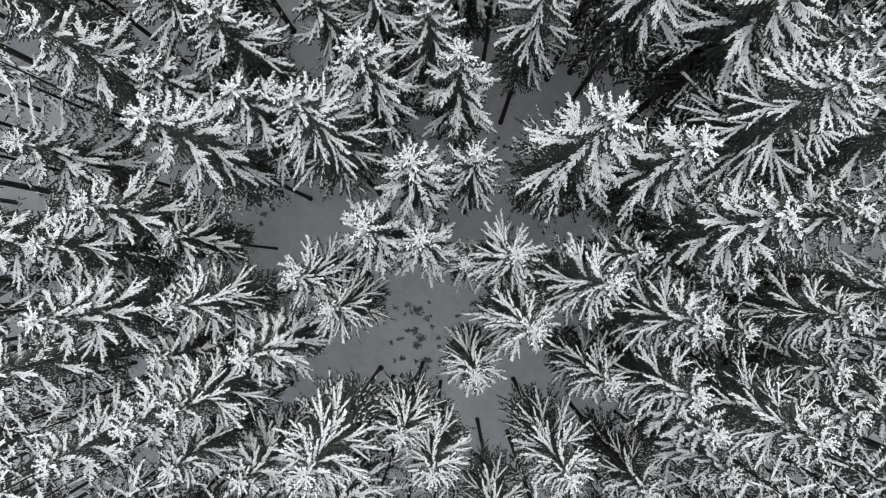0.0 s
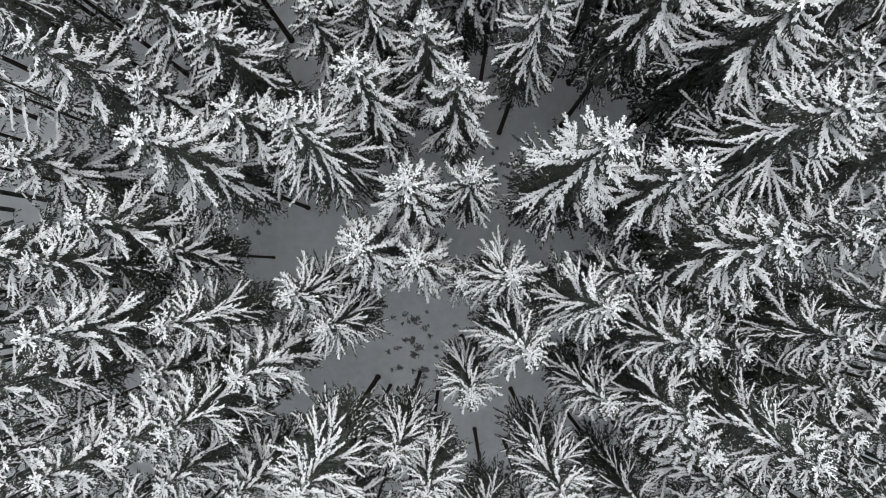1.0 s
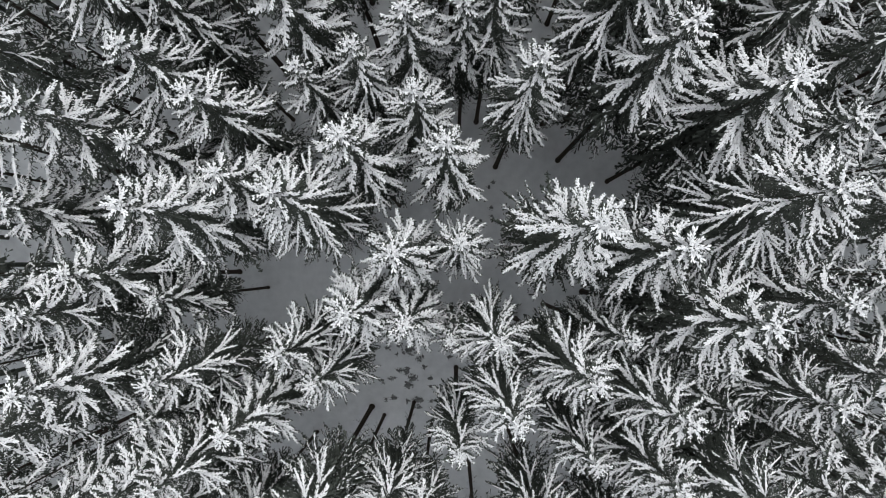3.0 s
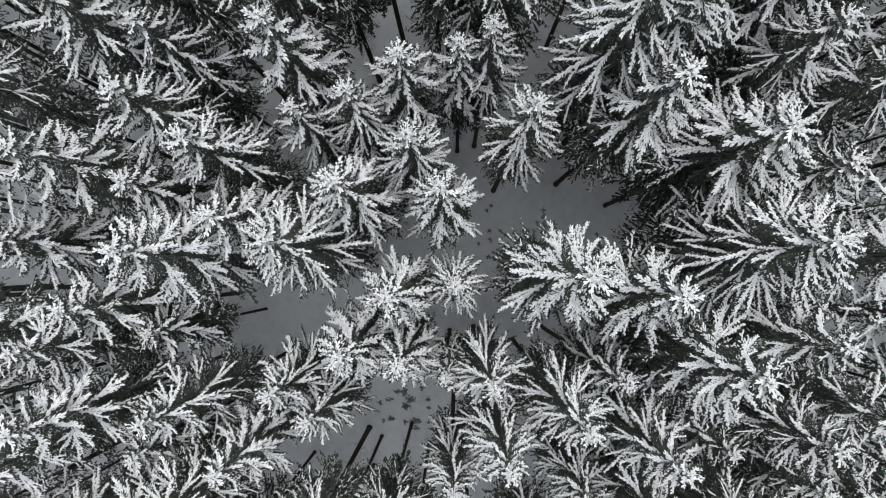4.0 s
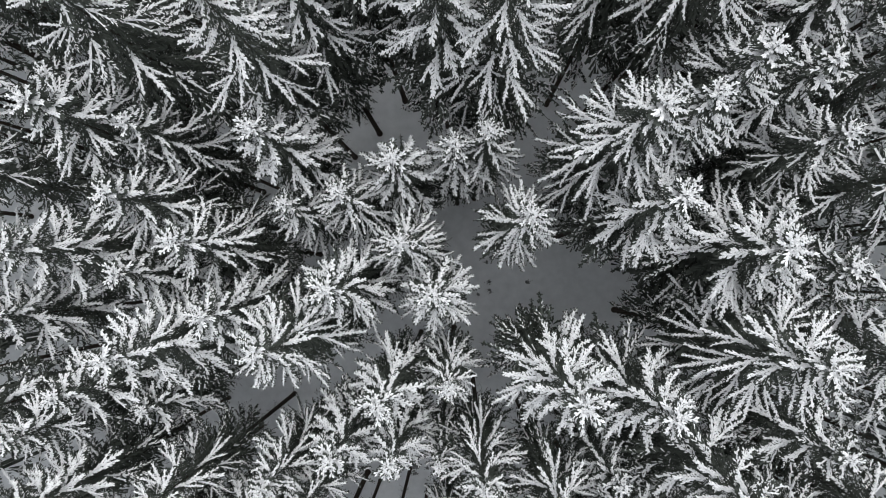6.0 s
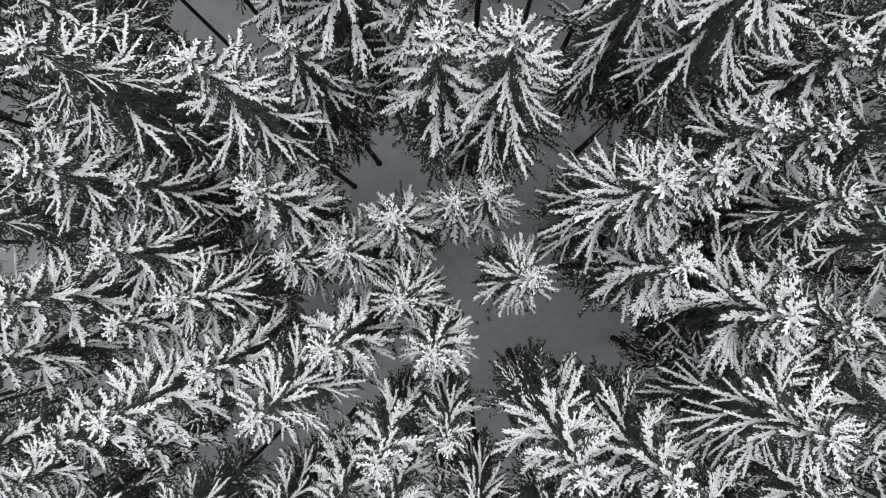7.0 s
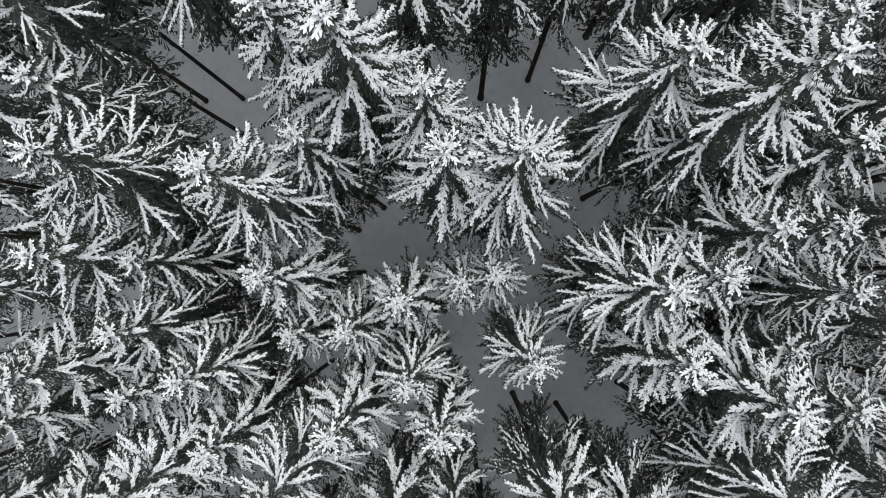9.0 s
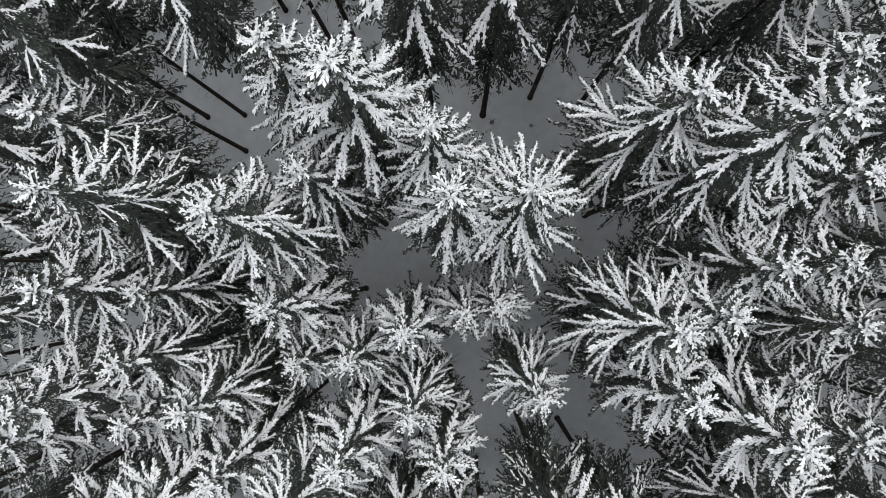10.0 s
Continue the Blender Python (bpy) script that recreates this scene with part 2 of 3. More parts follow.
def treetop_meshes(rng):
    """The leader shoot with its upright needle shoots, and the small lumps of snow that clot them."""
    shoots, snow = Soup(), Soup()
    shoots.spindle((0, 0, -0.6), (0.02, 0.01, 0.5), 0.02, 0.02, 0, rng)
    snow.spindle((0, 0, -0.55), (0.02, 0.01, 0.55), 0.035, 0.035, 0, rng)
    for k in range(22):
        a = k * 2.4 + rng.uniform(-0.3, 0.3)
        z = -0.75 + 0.05 * k
        reach = rng.uniform(0.24, 0.5) * (1.1 - k / 26)
        root, tip = Vector((0, 0, z)), Vector((math.cos(a) * reach, math.sin(a) * reach, z + reach * rng.uniform(0.25, 0.7)))
        shoots.blade(root - Vector((0, 0, 0.04)), tip * 1.1 - Vector((0, 0, 0.05)), 0.06, 0, 0.03)
        snow.cap(root.lerp(tip, 0.3), tip, 0.035, 0.045, 0, rng)
        for j in range(3):
            for sgn in (-1, 1):
                b = a + sgn * rng.uniform(0.5, 1.0)
                p = root.lerp(tip, 0.3 + 0.22 * j + rng.uniform(0, 0.12))
                snow.cap(p, p + Vector((math.cos(b), math.sin(b), rng.uniform(-0.1, 0.35))) * rng.uniform(0.08, 0.15), 0.03, 0.042, 0, rng)
    return shoots.mesh("treetop", [NEEDLES]), snow.mesh("snow_cap", [BOUGH_SNOW])


def inner_mesh(rng, count=120, sprays=11):
    """Shaded needle sprays and dead twigs close to the trunk, in a unit crown: radius 1, from z = 0 up to 1."""
    soup = Soup()
    for k in range(count):
        z = ((k + 0.5) / count) ** 0.8
        a = k * 2.39996 + rng.uniform(-0.3, 0.3)
        reach = (0.2 + 0.62 * (1 - z) ** 0.8) * rng.uniform(0.6, 1.1) * (0.8 if z < 0.12 else 1)
        root, tip = Vector((0, 0, z)), Vector((math.cos(a) * reach, math.sin(a) * reach, z - 0.06 * rng.uniform(0.2, 1.2)))
        mat = 1 if z < 0.25 and rng.random() < 0.6 else 0
        for j in range(sprays):
            u = 0.12 + 0.85 * (j + rng.random()) / sprays
            p = root.lerp(tip, u)
            for sgn in (-1, 1):
                b = a + sgn * rng.uniform(0.35, 1.1)
                out = reach * rng.uniform(0.14, 0.34)
                soup.spike(p + Vector((math.cos(b) * out, math.sin(b) * out, rng.uniform(-0.035, 0.006))), p, reach * (0.009 if mat else 0.036), mat)
        soup.spike(root, tip, reach * 0.012, mat)
    return soup.mesh("inner_crown", [NEEDLES, DEAD_TWIG], False)


def trunk_mesh(rng):
    """A unit trunk: height 1, foot radius 1 with a root flare, a slight bend."""
    soup = Soup()
    zs = (-0.02, 0.0, 0.012, 0.03, 0.12, 0.3, 0.5, 0.7, 0.88, 1.0)
    rs = (1.5, 1.32, 1.14, 1.0, 0.92, 0.78, 0.6, 0.4, 0.18, 0.03)
    bx, by = rng.uniform(-0.4, 0.4), rng.uniform(-0.4, 0.4)
    soup.tube([(bx * math.sin(math.pi * max(0, z)), by * math.sin(math.pi * max(0, z)), z) for z in zs], rs, 0, 10)
    return soup.mesh("trunk", [BARK])


def dead_twigs_mesh(rng):
    """Thin dead twigs that stick out of a unit trunk below the crown."""
    soup = Soup()
    for k in range(26):
        z, a = rng.uniform(0.14, 0.46), rng.uniform(0, 6.28)
        out = rng.uniform(1.6, 4.2)
        root, tip = Vector((0, 0, z)), Vector((math.cos(a) * out, math.sin(a) * out, z - rng.uniform(0.0, 0.02)))
        soup.blade(root, tip, 0.05, 0)
        for sgn in (-1, 1):
            b = a + sgn * rng.uniform(0.4, 0.9)
            p = root.lerp(tip, rng.uniform(0.45, 0.8))
            soup.blade(p, p + Vector((math.cos(b) * out * 0.35, math.sin(b) * out * 0.35, -0.004)), 0.035, 0)
    return soup.mesh("deadwood", [DEAD_TWIG], False)


TREETOPS = [treetop_meshes(rng) for _ in range(4)]
INNERS = [inner_mesh(rng) for _ in range(3)]
FAR_INNER = inner_mesh(rng, 40, 4)
TRUNKS = [trunk_mesh(rng) for _ in range(4)]
DEAD_TWIGS = [dead_twigs_mesh(rng) for _ in range(4)]
STAND = "snow-covered spruce stand"
LADEN = "tall spruce with snow-laden feathery boughs"
THIN = "tall spruce with thin snow and dark needles showing"


def reach_at(q, skirt=0.9):
    """How far the boughs reach at q of the crown's depth, as a share of its radius; a low skirt keeps the lower crown broad."""
    return (0.14 + 0.86 * (1 - (1 - min(1, q)) ** 3.0)) * (1.0 if q < 0.5 else 1.0 - skirt * (q - 0.5))


def spruce(x, y, top, radius, crown=0.56, load=0, label="", boughs=62):
    """A spruce with its foot on the hillside and its tip at the height top."""
    r = random.Random(int(x * 131 + y * 977 + 5000))
    foot = ground_z(x, y) - 0.05
    tall = top - foot
    radius = radius + 0.8
    tree = tagged(new("spruce_tree"), label or (THIN if load else LADEN), "tree", STAND)
    tree.matrix_basis = Matrix.Translation((x, y, foot))
    thick = 0.010 * tall * r.uniform(0.6, 0.82)
    trunk = part_of(tree, "trunk", r.choice(TRUNKS), Matrix.Rotation(r.uniform(0, 6.28), 4, "Z") @ Matrix.Diagonal((thick, thick, tall - 0.3, 1)), "dark bare lower trunk")
    tagged(part_of(trunk, "deadwood", r.choice(DEAD_TWIGS)), kind="stuff")
    shoots, snow = r.choice(TREETOPS)
    treetop = part_of(tree, "treetop", shoots, Matrix.Translation((0, 0, tall - 0.5)) @ Matrix.Rotation(r.uniform(0, 6.28), 4, "Z"))
    part_of(treetop, "snow_cap", snow, None, "white clots of snow")
    depth = crown * tall
    part_of(tree, "inner_crown", r.choice(INNERS), Matrix.Translation((0, 0, tall - depth * 1.04)) @ Matrix.Rotation(r.uniform(0, 6.28), 4, "Z") @ Matrix.Diagonal((radius * 0.8, radius * 0.8, depth * 0.97, 1)), "shaded dark needle twigs without snow")
    count = int(boughs * (0.86 + 0.07 * (radius - 1.4)))
    turn, skirt = r.uniform(0, 6.28), 0.6 if radius > 2.95 else 1.15 if radius > 2.45 else 1.5
    deep = 0.1 if skirt > 1.3 else 0.0
    build = 1 if r.random() < 0.4 else 0
    for k in range(count):
        q = ((k + 0.6) / count) ** 1.75
        length = max(0.4, radius * reach_at(q, skirt) * r.uniform(0.84, 1.1))
        size = min(range(len(LENGTHS)), key=lambda i: abs(math.log(LENGTHS[i] / length)))
        up = 44 - 240 * q if q < 0.15 else 8 - 26 * (q - 0.15)
        heavy = r.choice((0, 0, 1)) if q < 0.4 + deep else r.choice((0, 1, 2, 3)) if q < 0.52 + deep else r.choice((1, 2, 3, 3)) if q < 0.62 + deep else r.choice((2, 3, 3, 3))
        heavy = min(3, heavy + load)
        scale = length / LENGTHS[size]
        m = Matrix.Translation((0, 0, tall - 0.45 - depth * q * 0.97)) @ Matrix.Rotation(turn + k * 2.39996 + r.uniform(-0.3, 0.3), 4, "Z") @ Matrix.Rotation(-radians(up + r.uniform(-8, 8)), 4, "Y") @ Matrix.Scale(scale, 4)
        part_of(tree, "bough", BOUGHS[size, heavy, build], m)
    return tree


# ---- the trees, from the foot of the slope upwards ----
BROAD = "broad old spruce with long snow-covered boughs"
SLIM = "slender spruce with short snow-clotted boughs"
YOUNG = "low spruce half hidden between taller ones"
spruce(-14.5, -10.4, 19.6, 2.3)
spruce(-11.4, -11.6, 18.0, 2.2)
spruce(-20.2, -9.8, 20.6, 2.5)
spruce(-15.0, -7.4, 23.0, 2.4)
spruce(-12.5, -6.5, 23.6, 2.5)
spruce(-9.6, -4.2, 23.0, 2.1)
spruce(-6.3, -9.0, 24.0, 3.0, crown=0.48, label=BROAD)
spruce(-5.2, -9.8, 17.0, 1.6, crown=0.44, load=1, label=YOUNG)
spruce(-2.5, -8.5, 20.3, 2.1, crown=0.46)
spruce(-0.9, -10.3, 20.6, 2.1, crown=0.46)
spruce(2.5, -14.0, 18.5, 2.0, crown=0.5, load=1)
spruce(5.7, -10.0, 21.8, 2.5)
spruce(10.9, -12.3, 17.5, 2.2, load=1)
spruce(14.4, -10.5, 19.4, 2.4, load=1)
spruce(19.5, -7.1, 21.4, 2.6, load=1)
spruce(15.0, -7.0, 25.6, 3.3, load=1, label=BROAD)
spruce(11.8, -7.4, 23.4, 2.0)
spruce(10.2, -5.35, 25.3, 2.4)
spruce(7.6, -5.4, 22.3, 1.9)
spruce(18.7, -4.9, 21.5, 2.2, load=1)
spruce(-15.6, -4.9, 19.0, 1.9, label=YOUNG)
spruce(-6.0, -12.7, 20.0, 2.1, crown=0.46)
spruce(-18.3, -2.3, 24.1, 2.8)
spruce(-12.5, -1.7, 24.0, 2.2)
spruce(-5.8, -2.0, 22.1, 2.0)
spruce(-7.0, -0.4, 23.8, 2.0)
spruce(1.2, -5.1, 22.2, 1.7)
spruce(3.4, -2.5, 26.4, 1.9)
spruce(6.15, -0.6, 27.6, 2.1)
spruce(9.8, -2.1, 27.2, 2.2)
spruce(14.4, -3.1, 21.4, 1.8, load=1, label=YOUNG)
spruce(17.6, -2.1, 24.0, 2.6, load=1)
spruce(13.0, -0.6, 24.1, 1.7, load=1)
spruce(17.2, 2.4, 25.2, 2.6, load=1)
spruce(8.42, 0.7, 24.6, 1.3, label=YOUNG)
spruce(11.6, 1.8, 29.3, 2.9, load=1, label=BROAD)
spruce(2.75, 0.55, 25.7, 1.9)
spruce(0.75, 0.2, 21.8, 1.1, label=SLIM)
spruce(-1.3, 1.2, 24.9, 1.6, label=SLIM)
spruce(-3.6, 1.7, 25.9, 1.9)
spruce(-14.8, 1.7, 19.5, 2.0, crown=0.5, load=1, label=YOUNG)
spruce(-17.1, 3.0, 22.9, 2.6, load=1)
spruce(-18.9, 1.1, 23.4, 2.4)
spruce(-21.8, 6.4, 20.8, 2.5)
spruce(-1.6, 4.2, 26.9, 1.9)
spruce(1.1, 4.7, 25.8, 1.4, label=SLIM)
spruce(5.65, 5.2, 29.9, 2.8, crown=0.64, label=BROAD)
spruce(9.2, 4.5, 28.35, 2.5)
spruce(13.9, 6.55, 29.3, 3.9, label=BROAD)
spruce(17.1, 10.0, 25.6, 2.4, load=1)
spruce(12.8, 10.6, 28.7, 3.6, label=BROAD)
spruce(14.5, 12.3, 25.6, 2.0, load=1)
spruce(-5.8, 6.25, 28.6, 2.6)
spruce(-8.95, 7.3, 26.1, 2.2)
spruce(-11.6, 5.8, 28.0, 2.7)
spruce(-13.4, 8.9, 24.6, 1.8)
spruce(-16.9, 9.9, 26.5, 2.6, load=1)
spruce(-9.7, 10.3, 27.05, 2.4)
spruce(-12.25, 12.05, 27.3, 2.5)
spruce(-3.6, 8.6, 27.5, 2.1)
spruce(0.4, 8.5, 26.9, 1.8)
spruce(-0.9, 10.5, 27.1, 1.8)
spruce(4.0, 11.6, 27.7, 1.8)
spruce(8.85, 12.15, 29.6, 2.4)
spruce(-6.0, 12.0, 25.2, 1.5, label=SLIM)
spruce(-3.5, 12.4, 26.4, 1.8)
spruce(-1.3, 13.7, 27.0, 1.9)
spruce(1.1, 14.5, 26.0, 1.4, label=SLIM)
spruce(2.4, 14.9, 26.85, 1.4, label=SLIM)
spruce(-6.3, 14.5, 28.2, 2.0)
spruce(-11.75, 14.9, 27.0, 2.1)
spruce(-13.9, 15.0, 29.4, 2.7)
spruce(7.5, 14.7, 31.5, 2.9, label=BROAD)
spruce(9.3, 15.2, 31.0, 2.3)
spruce(15.2, 14.8, 28.1, 2.4, load=1)
spruce(11.1, 16.8, 30.6, 2.6)
spruce(14.2, 17.1, 28.9, 2.2, load=1)
spruce(14.9, 20.1, 28.8, 2.6, load=1)
spruce(-16.1, 17.2, 25.6, 2.4, load=1)
spruce(-12.0, 18.2, 32.0, 3.2, load=1, label=BROAD)
spruce(-6.7, 17.7, 32.5, 2.6)
spruce(-4.8, 19.4, 29.8, 2.2)
spruce(-2.9, 21.7, 33.8, 3.0, label=BROAD)
spruce(-0.3, 20.4, 32.5, 2.2)
spruce(0.45, 18.5, 32.3, 2.3)
spruce(2.8, 18.7, 32.4, 3.2, crown=0.66, label=BROAD)
spruce(7.4, 21.6, 32.7, 3.0, label=BROAD)
spruce(9.75, 20.55, 35.2, 2.9)
spruce(12.6, 23.3, 31.4, 2.4, load=1)
spruce(-14.3, 21.2, 29.6, 2.5, load=1)
spruce(-5.4, 22.9, 32.2, 2.6)
spruce(-15.0, 24.2, 32.0, 2.4, crown=0.46, load=1, boughs=36)
spruce(-17.6, 26.4, 32.5, 2.4, crown=0.46, load=1, boughs=36)
spruce(-14.9, 26.6, 33.0, 2.4, crown=0.46, load=1, boughs=36)
spruce(-22.9, 26.6, 32.0, 2.5, load=1, boughs=36)
spruce(-1.3, 26.2, 34.0, 2.4, boughs=36)
spruce(-13.2, 29.0, 33.5, 2.6, load=1, boughs=36)
spruce(-10.2, 26.8, 34.0, 2.6, boughs=36)
spruce(2.0, 27.1, 33.6, 2.6, crown=0.62, boughs=36)
spruce(5.2, 28.3, 34.0, 2.5, crown=0.56, boughs=36)
spruce(8.9, 31.1, 35.0, 2.6, crown=0.48, boughs=36)
spruce(8.1, 27.2, 33.5, 2.4, crown=0.5, boughs=36)
spruce(15.8, 25.2, 32.0, 2.6, boughs=36)
spruce(17.6, 22.4, 31.0, 2.5, load=1, boughs=36)
spruce(12.4, 27.4, 33.0, 2.6, boughs=36)
spruce(18.2, 18.0, 29.5, 2.4, load=1, boughs=36)
spruce(18.8, 13.6, 28.0, 2.5, load=1, boughs=36)
spruce(20.3, 6.3, 26.0, 2.6, load=1, boughs=36)
spruce(20.8, -1.0, 23.5, 2.6, load=1, boughs=36)
spruce(-20.6, 13.4, 27.5, 2.5, load=1, boughs=36)
spruce(-19.0, 21.0, 30.5, 2.6, load=1, boughs=36)
spruce(-22.4, -5.2, 22.5, 2.6, load=1, boughs=36)
spruce(-22.6, 1.6, 24.0, 2.6, boughs=36)
spruce(-30.2, -11.6, 19.0, 2.2, crown=0.48, boughs=40)
spruce(-18.1, -16.9, 17.5, 2.0, crown=0.5, boughs=40)
spruce(24.2, -7.5, 22.0, 2.4, crown=0.5, boughs=40)
spruce(22.3, -7.6, 20.5, 1.8, crown=0.5, boughs=40)
spruce(-32.9, 12.7, 26.5, 2.4, crown=0.5, boughs=40)

# ---- what lies on the snow ----
PATCHES = "dark patch of leaf litter showing through the snow"


def bare_patch(x, y, size, label=PATCHES):
    """Many small tufts of litter and twigs, close together where the snow is thin."""
    r = random.Random(int(x * 71 + y * 313 + 900))
    soup = Soup()
    lift = noise.noise(Vector((x * 0.22, y * 0.22, 3.1))) * 0.16
    for k in range(max(3, int(64 * size * size + 14 * size))):
        d, a = size * 1.0 * r.random() ** 0.75, r.uniform(0, 6.28)
        px, py = math.cos(a) * d * 1.1, math.sin(a) * d * 0.85
        z = ground_z(x + px, y + py) - ground_z(x, y) + 0.05
        w = r.uniform(0.06, 0.19) * (1.15 - 0.5 * d / max(0.2, size))
        n = 6
        first = len(soup.v)
        for j in range(n):
            b = 2 * math.pi * j / n
            soup.v.append((px + math.cos(b) * w * r.uniform(0.5, 1.4), py + math.sin(b) * w * r.uniform(0.5, 1.4), z - 0.08))
        soup.v.append((px + r.uniform(-0.3, 0.3) * w, py + r.uniform(-0.3, 0.3) * w, z + r.uniform(0.02, 0.1)))
        for j in range(n):
            soup.f.append((first + j, first + (j + 1) % n, first + n))
            soup.m.append(0)
        for j in range(2):
            b = r.uniform(0, 6.28)
            soup.blade((px, py, z), (px + math.cos(b) * w * 2.2, py + math.sin(b) * w * 2.2, z + r.uniform(0.02, 0.14)), 0.018, 0)
    ob = tagged(new("bare_patch", soup.mesh("bare_patch", [LITTER])), label, "leaf litter", "litter patches in the glade", "stuff")
    ob.matrix_basis = Matrix.Translation((x, y, ground_z(x, y) + lift))
    return ob


bare_patch(-2.92, -3.69, 0.62)
bare_patch(-3.70, -3.19, 0.26)
bare_patch(-1.98, -4.30, 0.37)
bare_patch(-4.70, -3.44, 0.24, "small dark tuft poking through the snow")
bare_patch(-3.92, -3.99, 0.19, "small dark tuft poking through the snow")
bare_patch(0.70, -4.09, 0.21, "small dark tuft poking through the snow")
bare_patch(-1.60, -5.12, 0.24, "small dark tuft poking through the snow")
bare_patch(-3.75, -5.53, 0.26)
bare_patch(-3.10, -5.53, 0.42)
bare_patch(-2.61, -6.15, 0.53)
bare_patch(-2.98, -6.89, 0.48)
bare_patch(-4.37, -6.16, 0.34)
bare_patch(-5.29, -6.53, 0.32)
bare_patch(-1.00, -6.15, 0.11, "small dark tuft poking through the snow")
bare_patch(-1.01, -6.88, 0.13, "small dark tuft poking through the snow")
bare_patch(-4.32, -8.11, 0.37)
bare_patch(-4.94, -8.27, 0.21, "small dark tuft poking through the snow")
bare_patch(-2.14, -8.21, 0.48)
bare_patch(-2.15, -8.96, 0.32)
bare_patch(-3.06, -8.37, 0.26)
bare_patch(-0.97, -8.37, 0.19, "small dark tuft poking through the snow")
bare_patch(2.02, -3.08, 0.37)
bare_patch(-1.82, -2.93, 0.13, "small dark tuft poking through the snow")
bare_patch(-15.61, 4.52, 0.29)
bare_patch(-16.63, 4.84, 0.16, "small dark tuft poking through the snow")
bare_patch(-15.92, 3.83, 0.11, "small dark tuft poking through the snow")
bare_patch(3.90, 10.50, 0.16, "small dark tuft poking through the snow")
bare_patch(3.87, 7.78, 0.16, "small dark tuft poking through the snow")
bare_patch(3.59, 10.07, 0.14, "small dark tuft poking through the snow")
bare_patch(3.70, 8.42, 0.25)
bare_patch(6.88, 8.55, 0.18, "small dark tuft poking through the snow")
bare_patch(2.93, 7.49, 0.13, "small dark tuft poking through the snow")
bare_patch(2.71, 26.65, 0.16, "small dark tuft poking through the snow")
bare_patch(5.54, 26.55, 0.13, "small dark tuft poking through the snow")
bare_patch(3.15, 24.43, 0.16, "small dark tuft poking through the snow")
bare_patch(-8.98, 3.84, 0.24, "small dark tuft poking through the snow")


# ---- the forest that goes on all round ----
def far_crown(rng, fine):
    """A whole crown in one coarse mesh, 16 m deep and 3.3 m in radius."""
    soup = Soup()
    for k in range(32 if fine else 22):
        q = ((k + 0.6) / (32 if fine else 22)) ** 1.2
        length = max(0.4, 3.3 * reach_at(q) * rng.uniform(0.8, 1.15))
        up = 44 - 240 * q if q < 0.15 else 8 - 26 * (q - 0.15)
        one = Soup()
        feather(one, Vector((0, 0, 0)), 0.0, length, 0.9 if q < 0.5 else 0.4, rng, 0.24 if fine else 0.5, 0.15, 0.15, 0.055 if fine else 0.06)
        soup.add(one, Matrix.Translation((0, 0, 16 * (1 - q) - 0.4)) @ Matrix.Rotation(k * 2.39996 + rng.uniform(-0.3, 0.3), 4, "Z") @ Matrix.Rotation(-radians(up + rng.uniform(-8, 8)), 4, "Y"))
    return soup.mesh("crown", [BOUGH_SNOW, NEEDLES])


def far_spruce(rng, fine):
    tree = tagged(new("spruce_tree"), "snow-covered spruce deep in the forest", "tree", STAND)
    part_of(tree, "trunk", rng.choice(TRUNKS), Matrix.Diagonal((0.17, 0.17, 23.6, 1)))
    part_of(tree, "inner_crown", FAR_INNER, Matrix.Translation((0, 0, 7.4)) @ Matrix.Diagonal((2.3, 2.3, 15.8, 1)))
    part_of(tree, "crown", far_crown(rng, fine), Matrix.Translation((0, 0, 8)))
    return tree


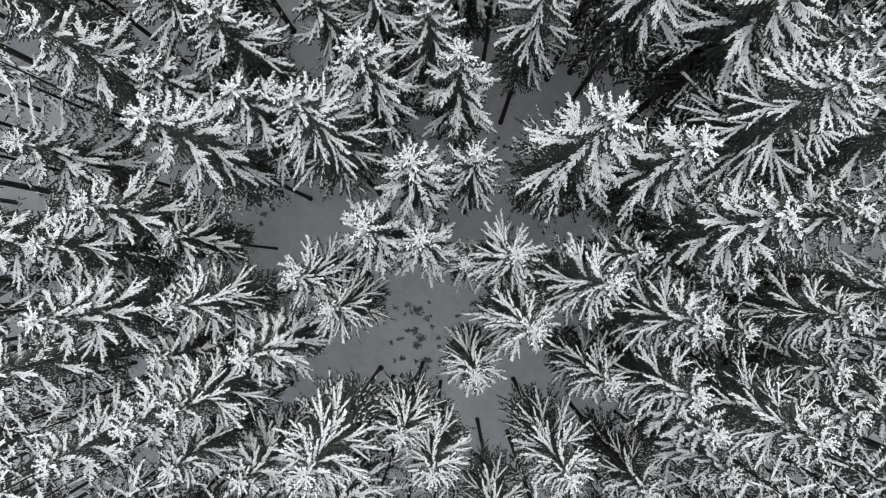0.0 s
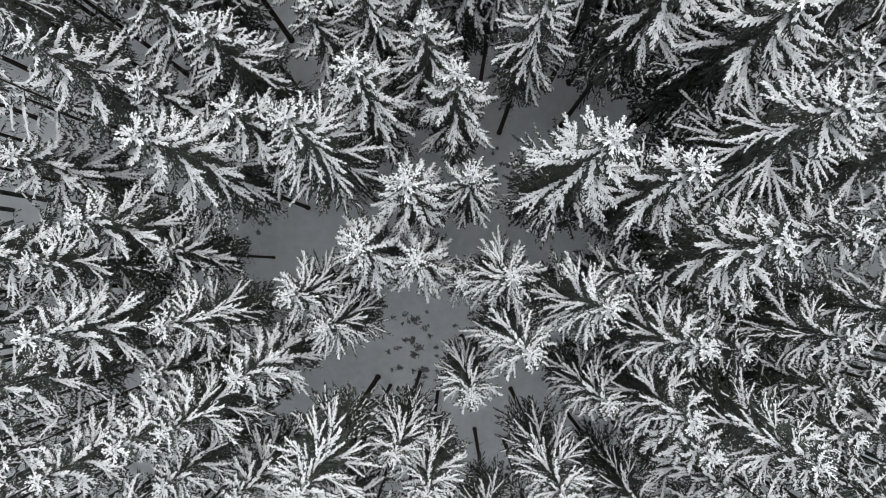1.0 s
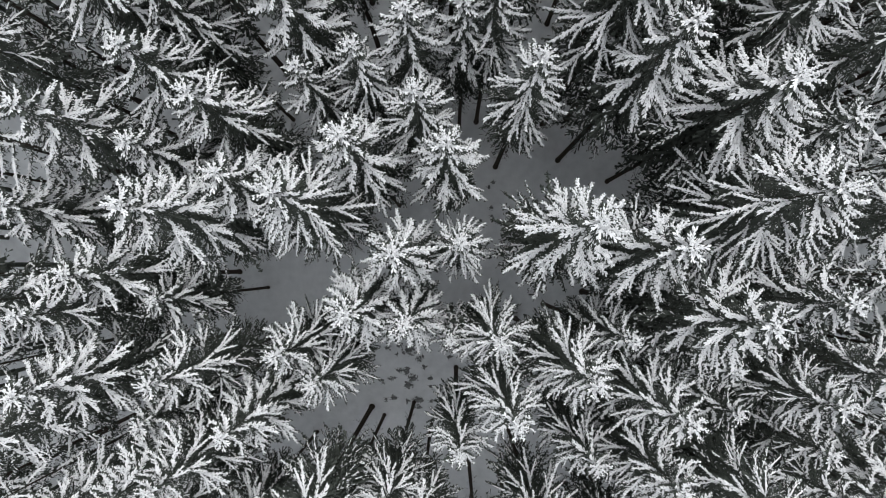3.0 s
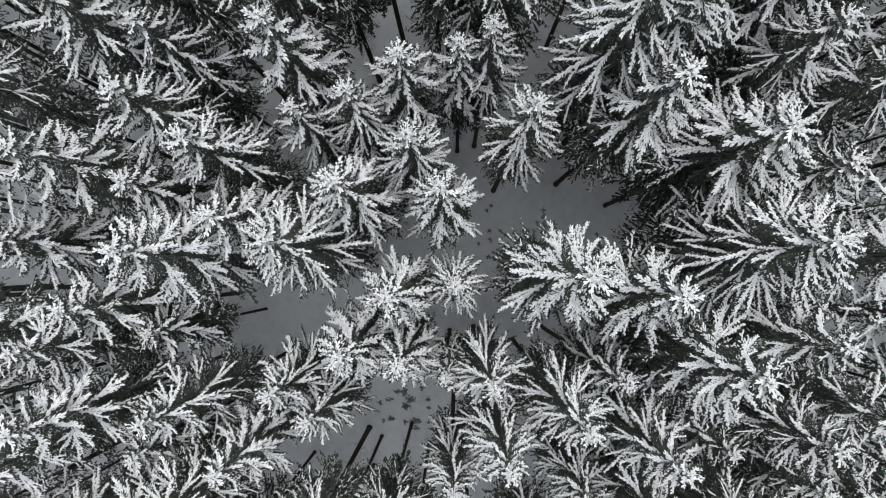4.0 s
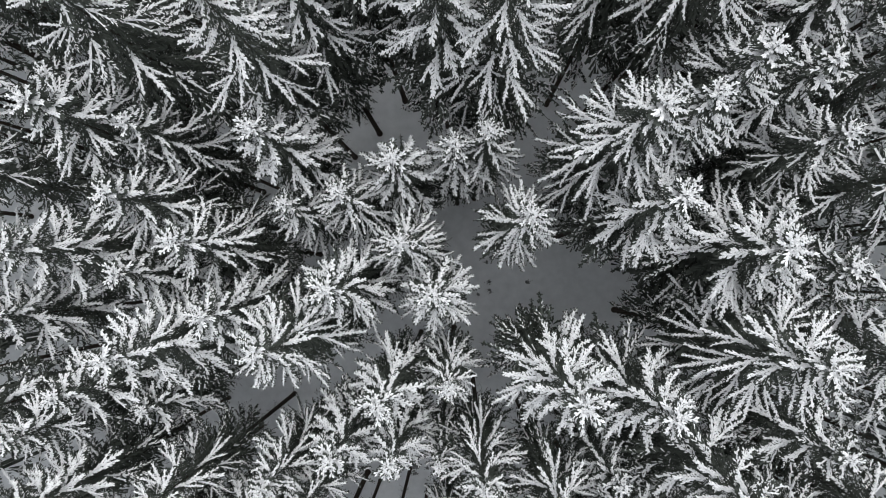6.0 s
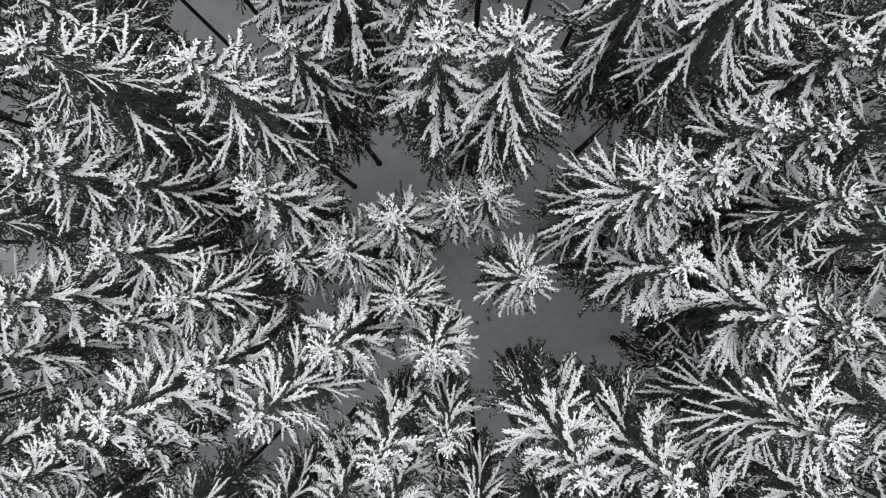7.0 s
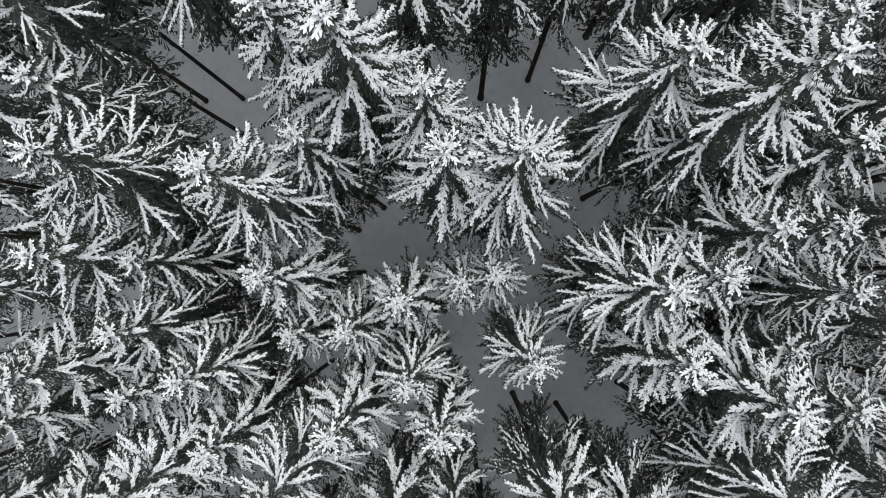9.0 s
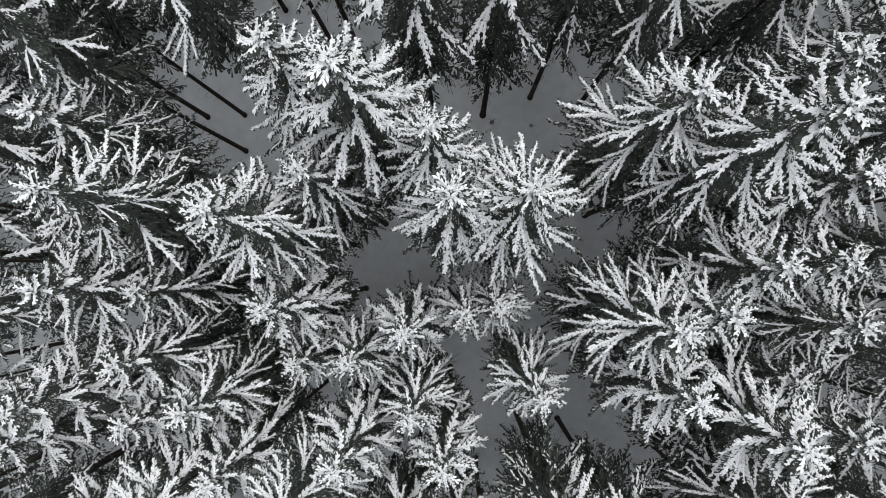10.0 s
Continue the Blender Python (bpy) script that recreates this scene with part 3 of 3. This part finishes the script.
rng = random.Random(23)
models = [far_spruce(rng, k < 4) for k in range(7)]
standing = [o.matrix_basis.translation.copy() for o in scene.collection.objects if o.name.startswith("spruce_tree") and o not in models]
spots = []
for row in range(-12, 19):
    for col in range(-15, 16):
        x, y = col * 3.1 + (row % 2) * 1.5 + rng.uniform(-0.8, 0.8), row * 3.1 + rng.uniform(-0.8, 0.8)
        seen = -20 < x < 18.5 and -12.5 < y < 23.5 or -20 < x < 11 and 0 < y <= 30
        gap = -36 < x < -27 and -14.5 < y < -9 or -36 < x < -25 and 9.5 < y < 14.5 or 20 < x < 27 and -10 < y < -5.5
        if not seen and not gap and all((x - p.x) ** 2 + (y - p.y) ** 2 > 5.5 for p in standing):
            spots.append((max(abs(x) - 19, abs(y - 7) - 19), x, y))
spots.sort()
near_spots, far_spots = spots[:170], spots[170:]
for k, (_, x, y) in enumerate(near_spots):
    m = Matrix.Translation((x, y, ground_z(x, y) - 0.1)) @ Matrix.Rotation(rng.uniform(0, 6.28), 4, "Z")
    if k in (0, 1, 2, 3, 120, 121, 122):
        models[(0, 1, 2, 3, 120, 121, 122).index(k)].matrix_basis = m
    else:
        copy_thing(models[k % 4 if k < 120 else 4 + k % 3], m @ Matrix.Scale(rng.uniform(0.86, 1.1), 4))


def far_woods():
    """Coarse spruces far outside the glade, joined."""
    soup = Soup()
    for _, x, y in far_spots:
        z, tall = ground_z(x, y) - 0.1, rng.uniform(19, 26)
        soup.tube([(x, y, z), (x, y, z + tall)], [0.2, 0.02], 1, 5)
        for k in range(15):
            q = ((k + 0.6) / 15) ** 1.2
            a = k * 2.39996 + rng.uniform(-0.3, 0.3)
            out, h = 2.9 * reach_at(q) * rng.uniform(0.8, 1.15), z + tall - 0.3 - 14 * q
            root, tip = Vector((x, y, h)), Vector((x + math.cos(a) * out, y + math.sin(a) * out, h - 0.3 * out + 0.2))
            for d in (-0.5, -0.2, 0.1, 0.4):
                p = root.lerp(tip, 0.35 + 0.3 * abs(d))
                soup.spike(p + Vector((math.cos(a + d) * out * 0.5, math.sin(a + d) * out * 0.5, -0.3)), root.lerp(tip, 0.15) - Vector((0, 0, 0.12)), 0.14, 1)
            for d in (-0.3, 0.0, 0.3):
                start = root.lerp(tip, 0.2 + abs(d))
                end = Vector((x + math.cos(a + d) * out * (1 - abs(d)), y + math.sin(a + d) * out * (1 - abs(d)), tip.z + 0.25 * abs(d) * out))
                soup.lump(start, end, 0.09, 0.07, 0, rng, 3)
    return tagged(new("far_woods", soup.mesh("far_woods", [BOUGH_SNOW, NEEDLES])), "snowy spruce forest beyond the glade", "forest", kind="stuff")


far_woods()
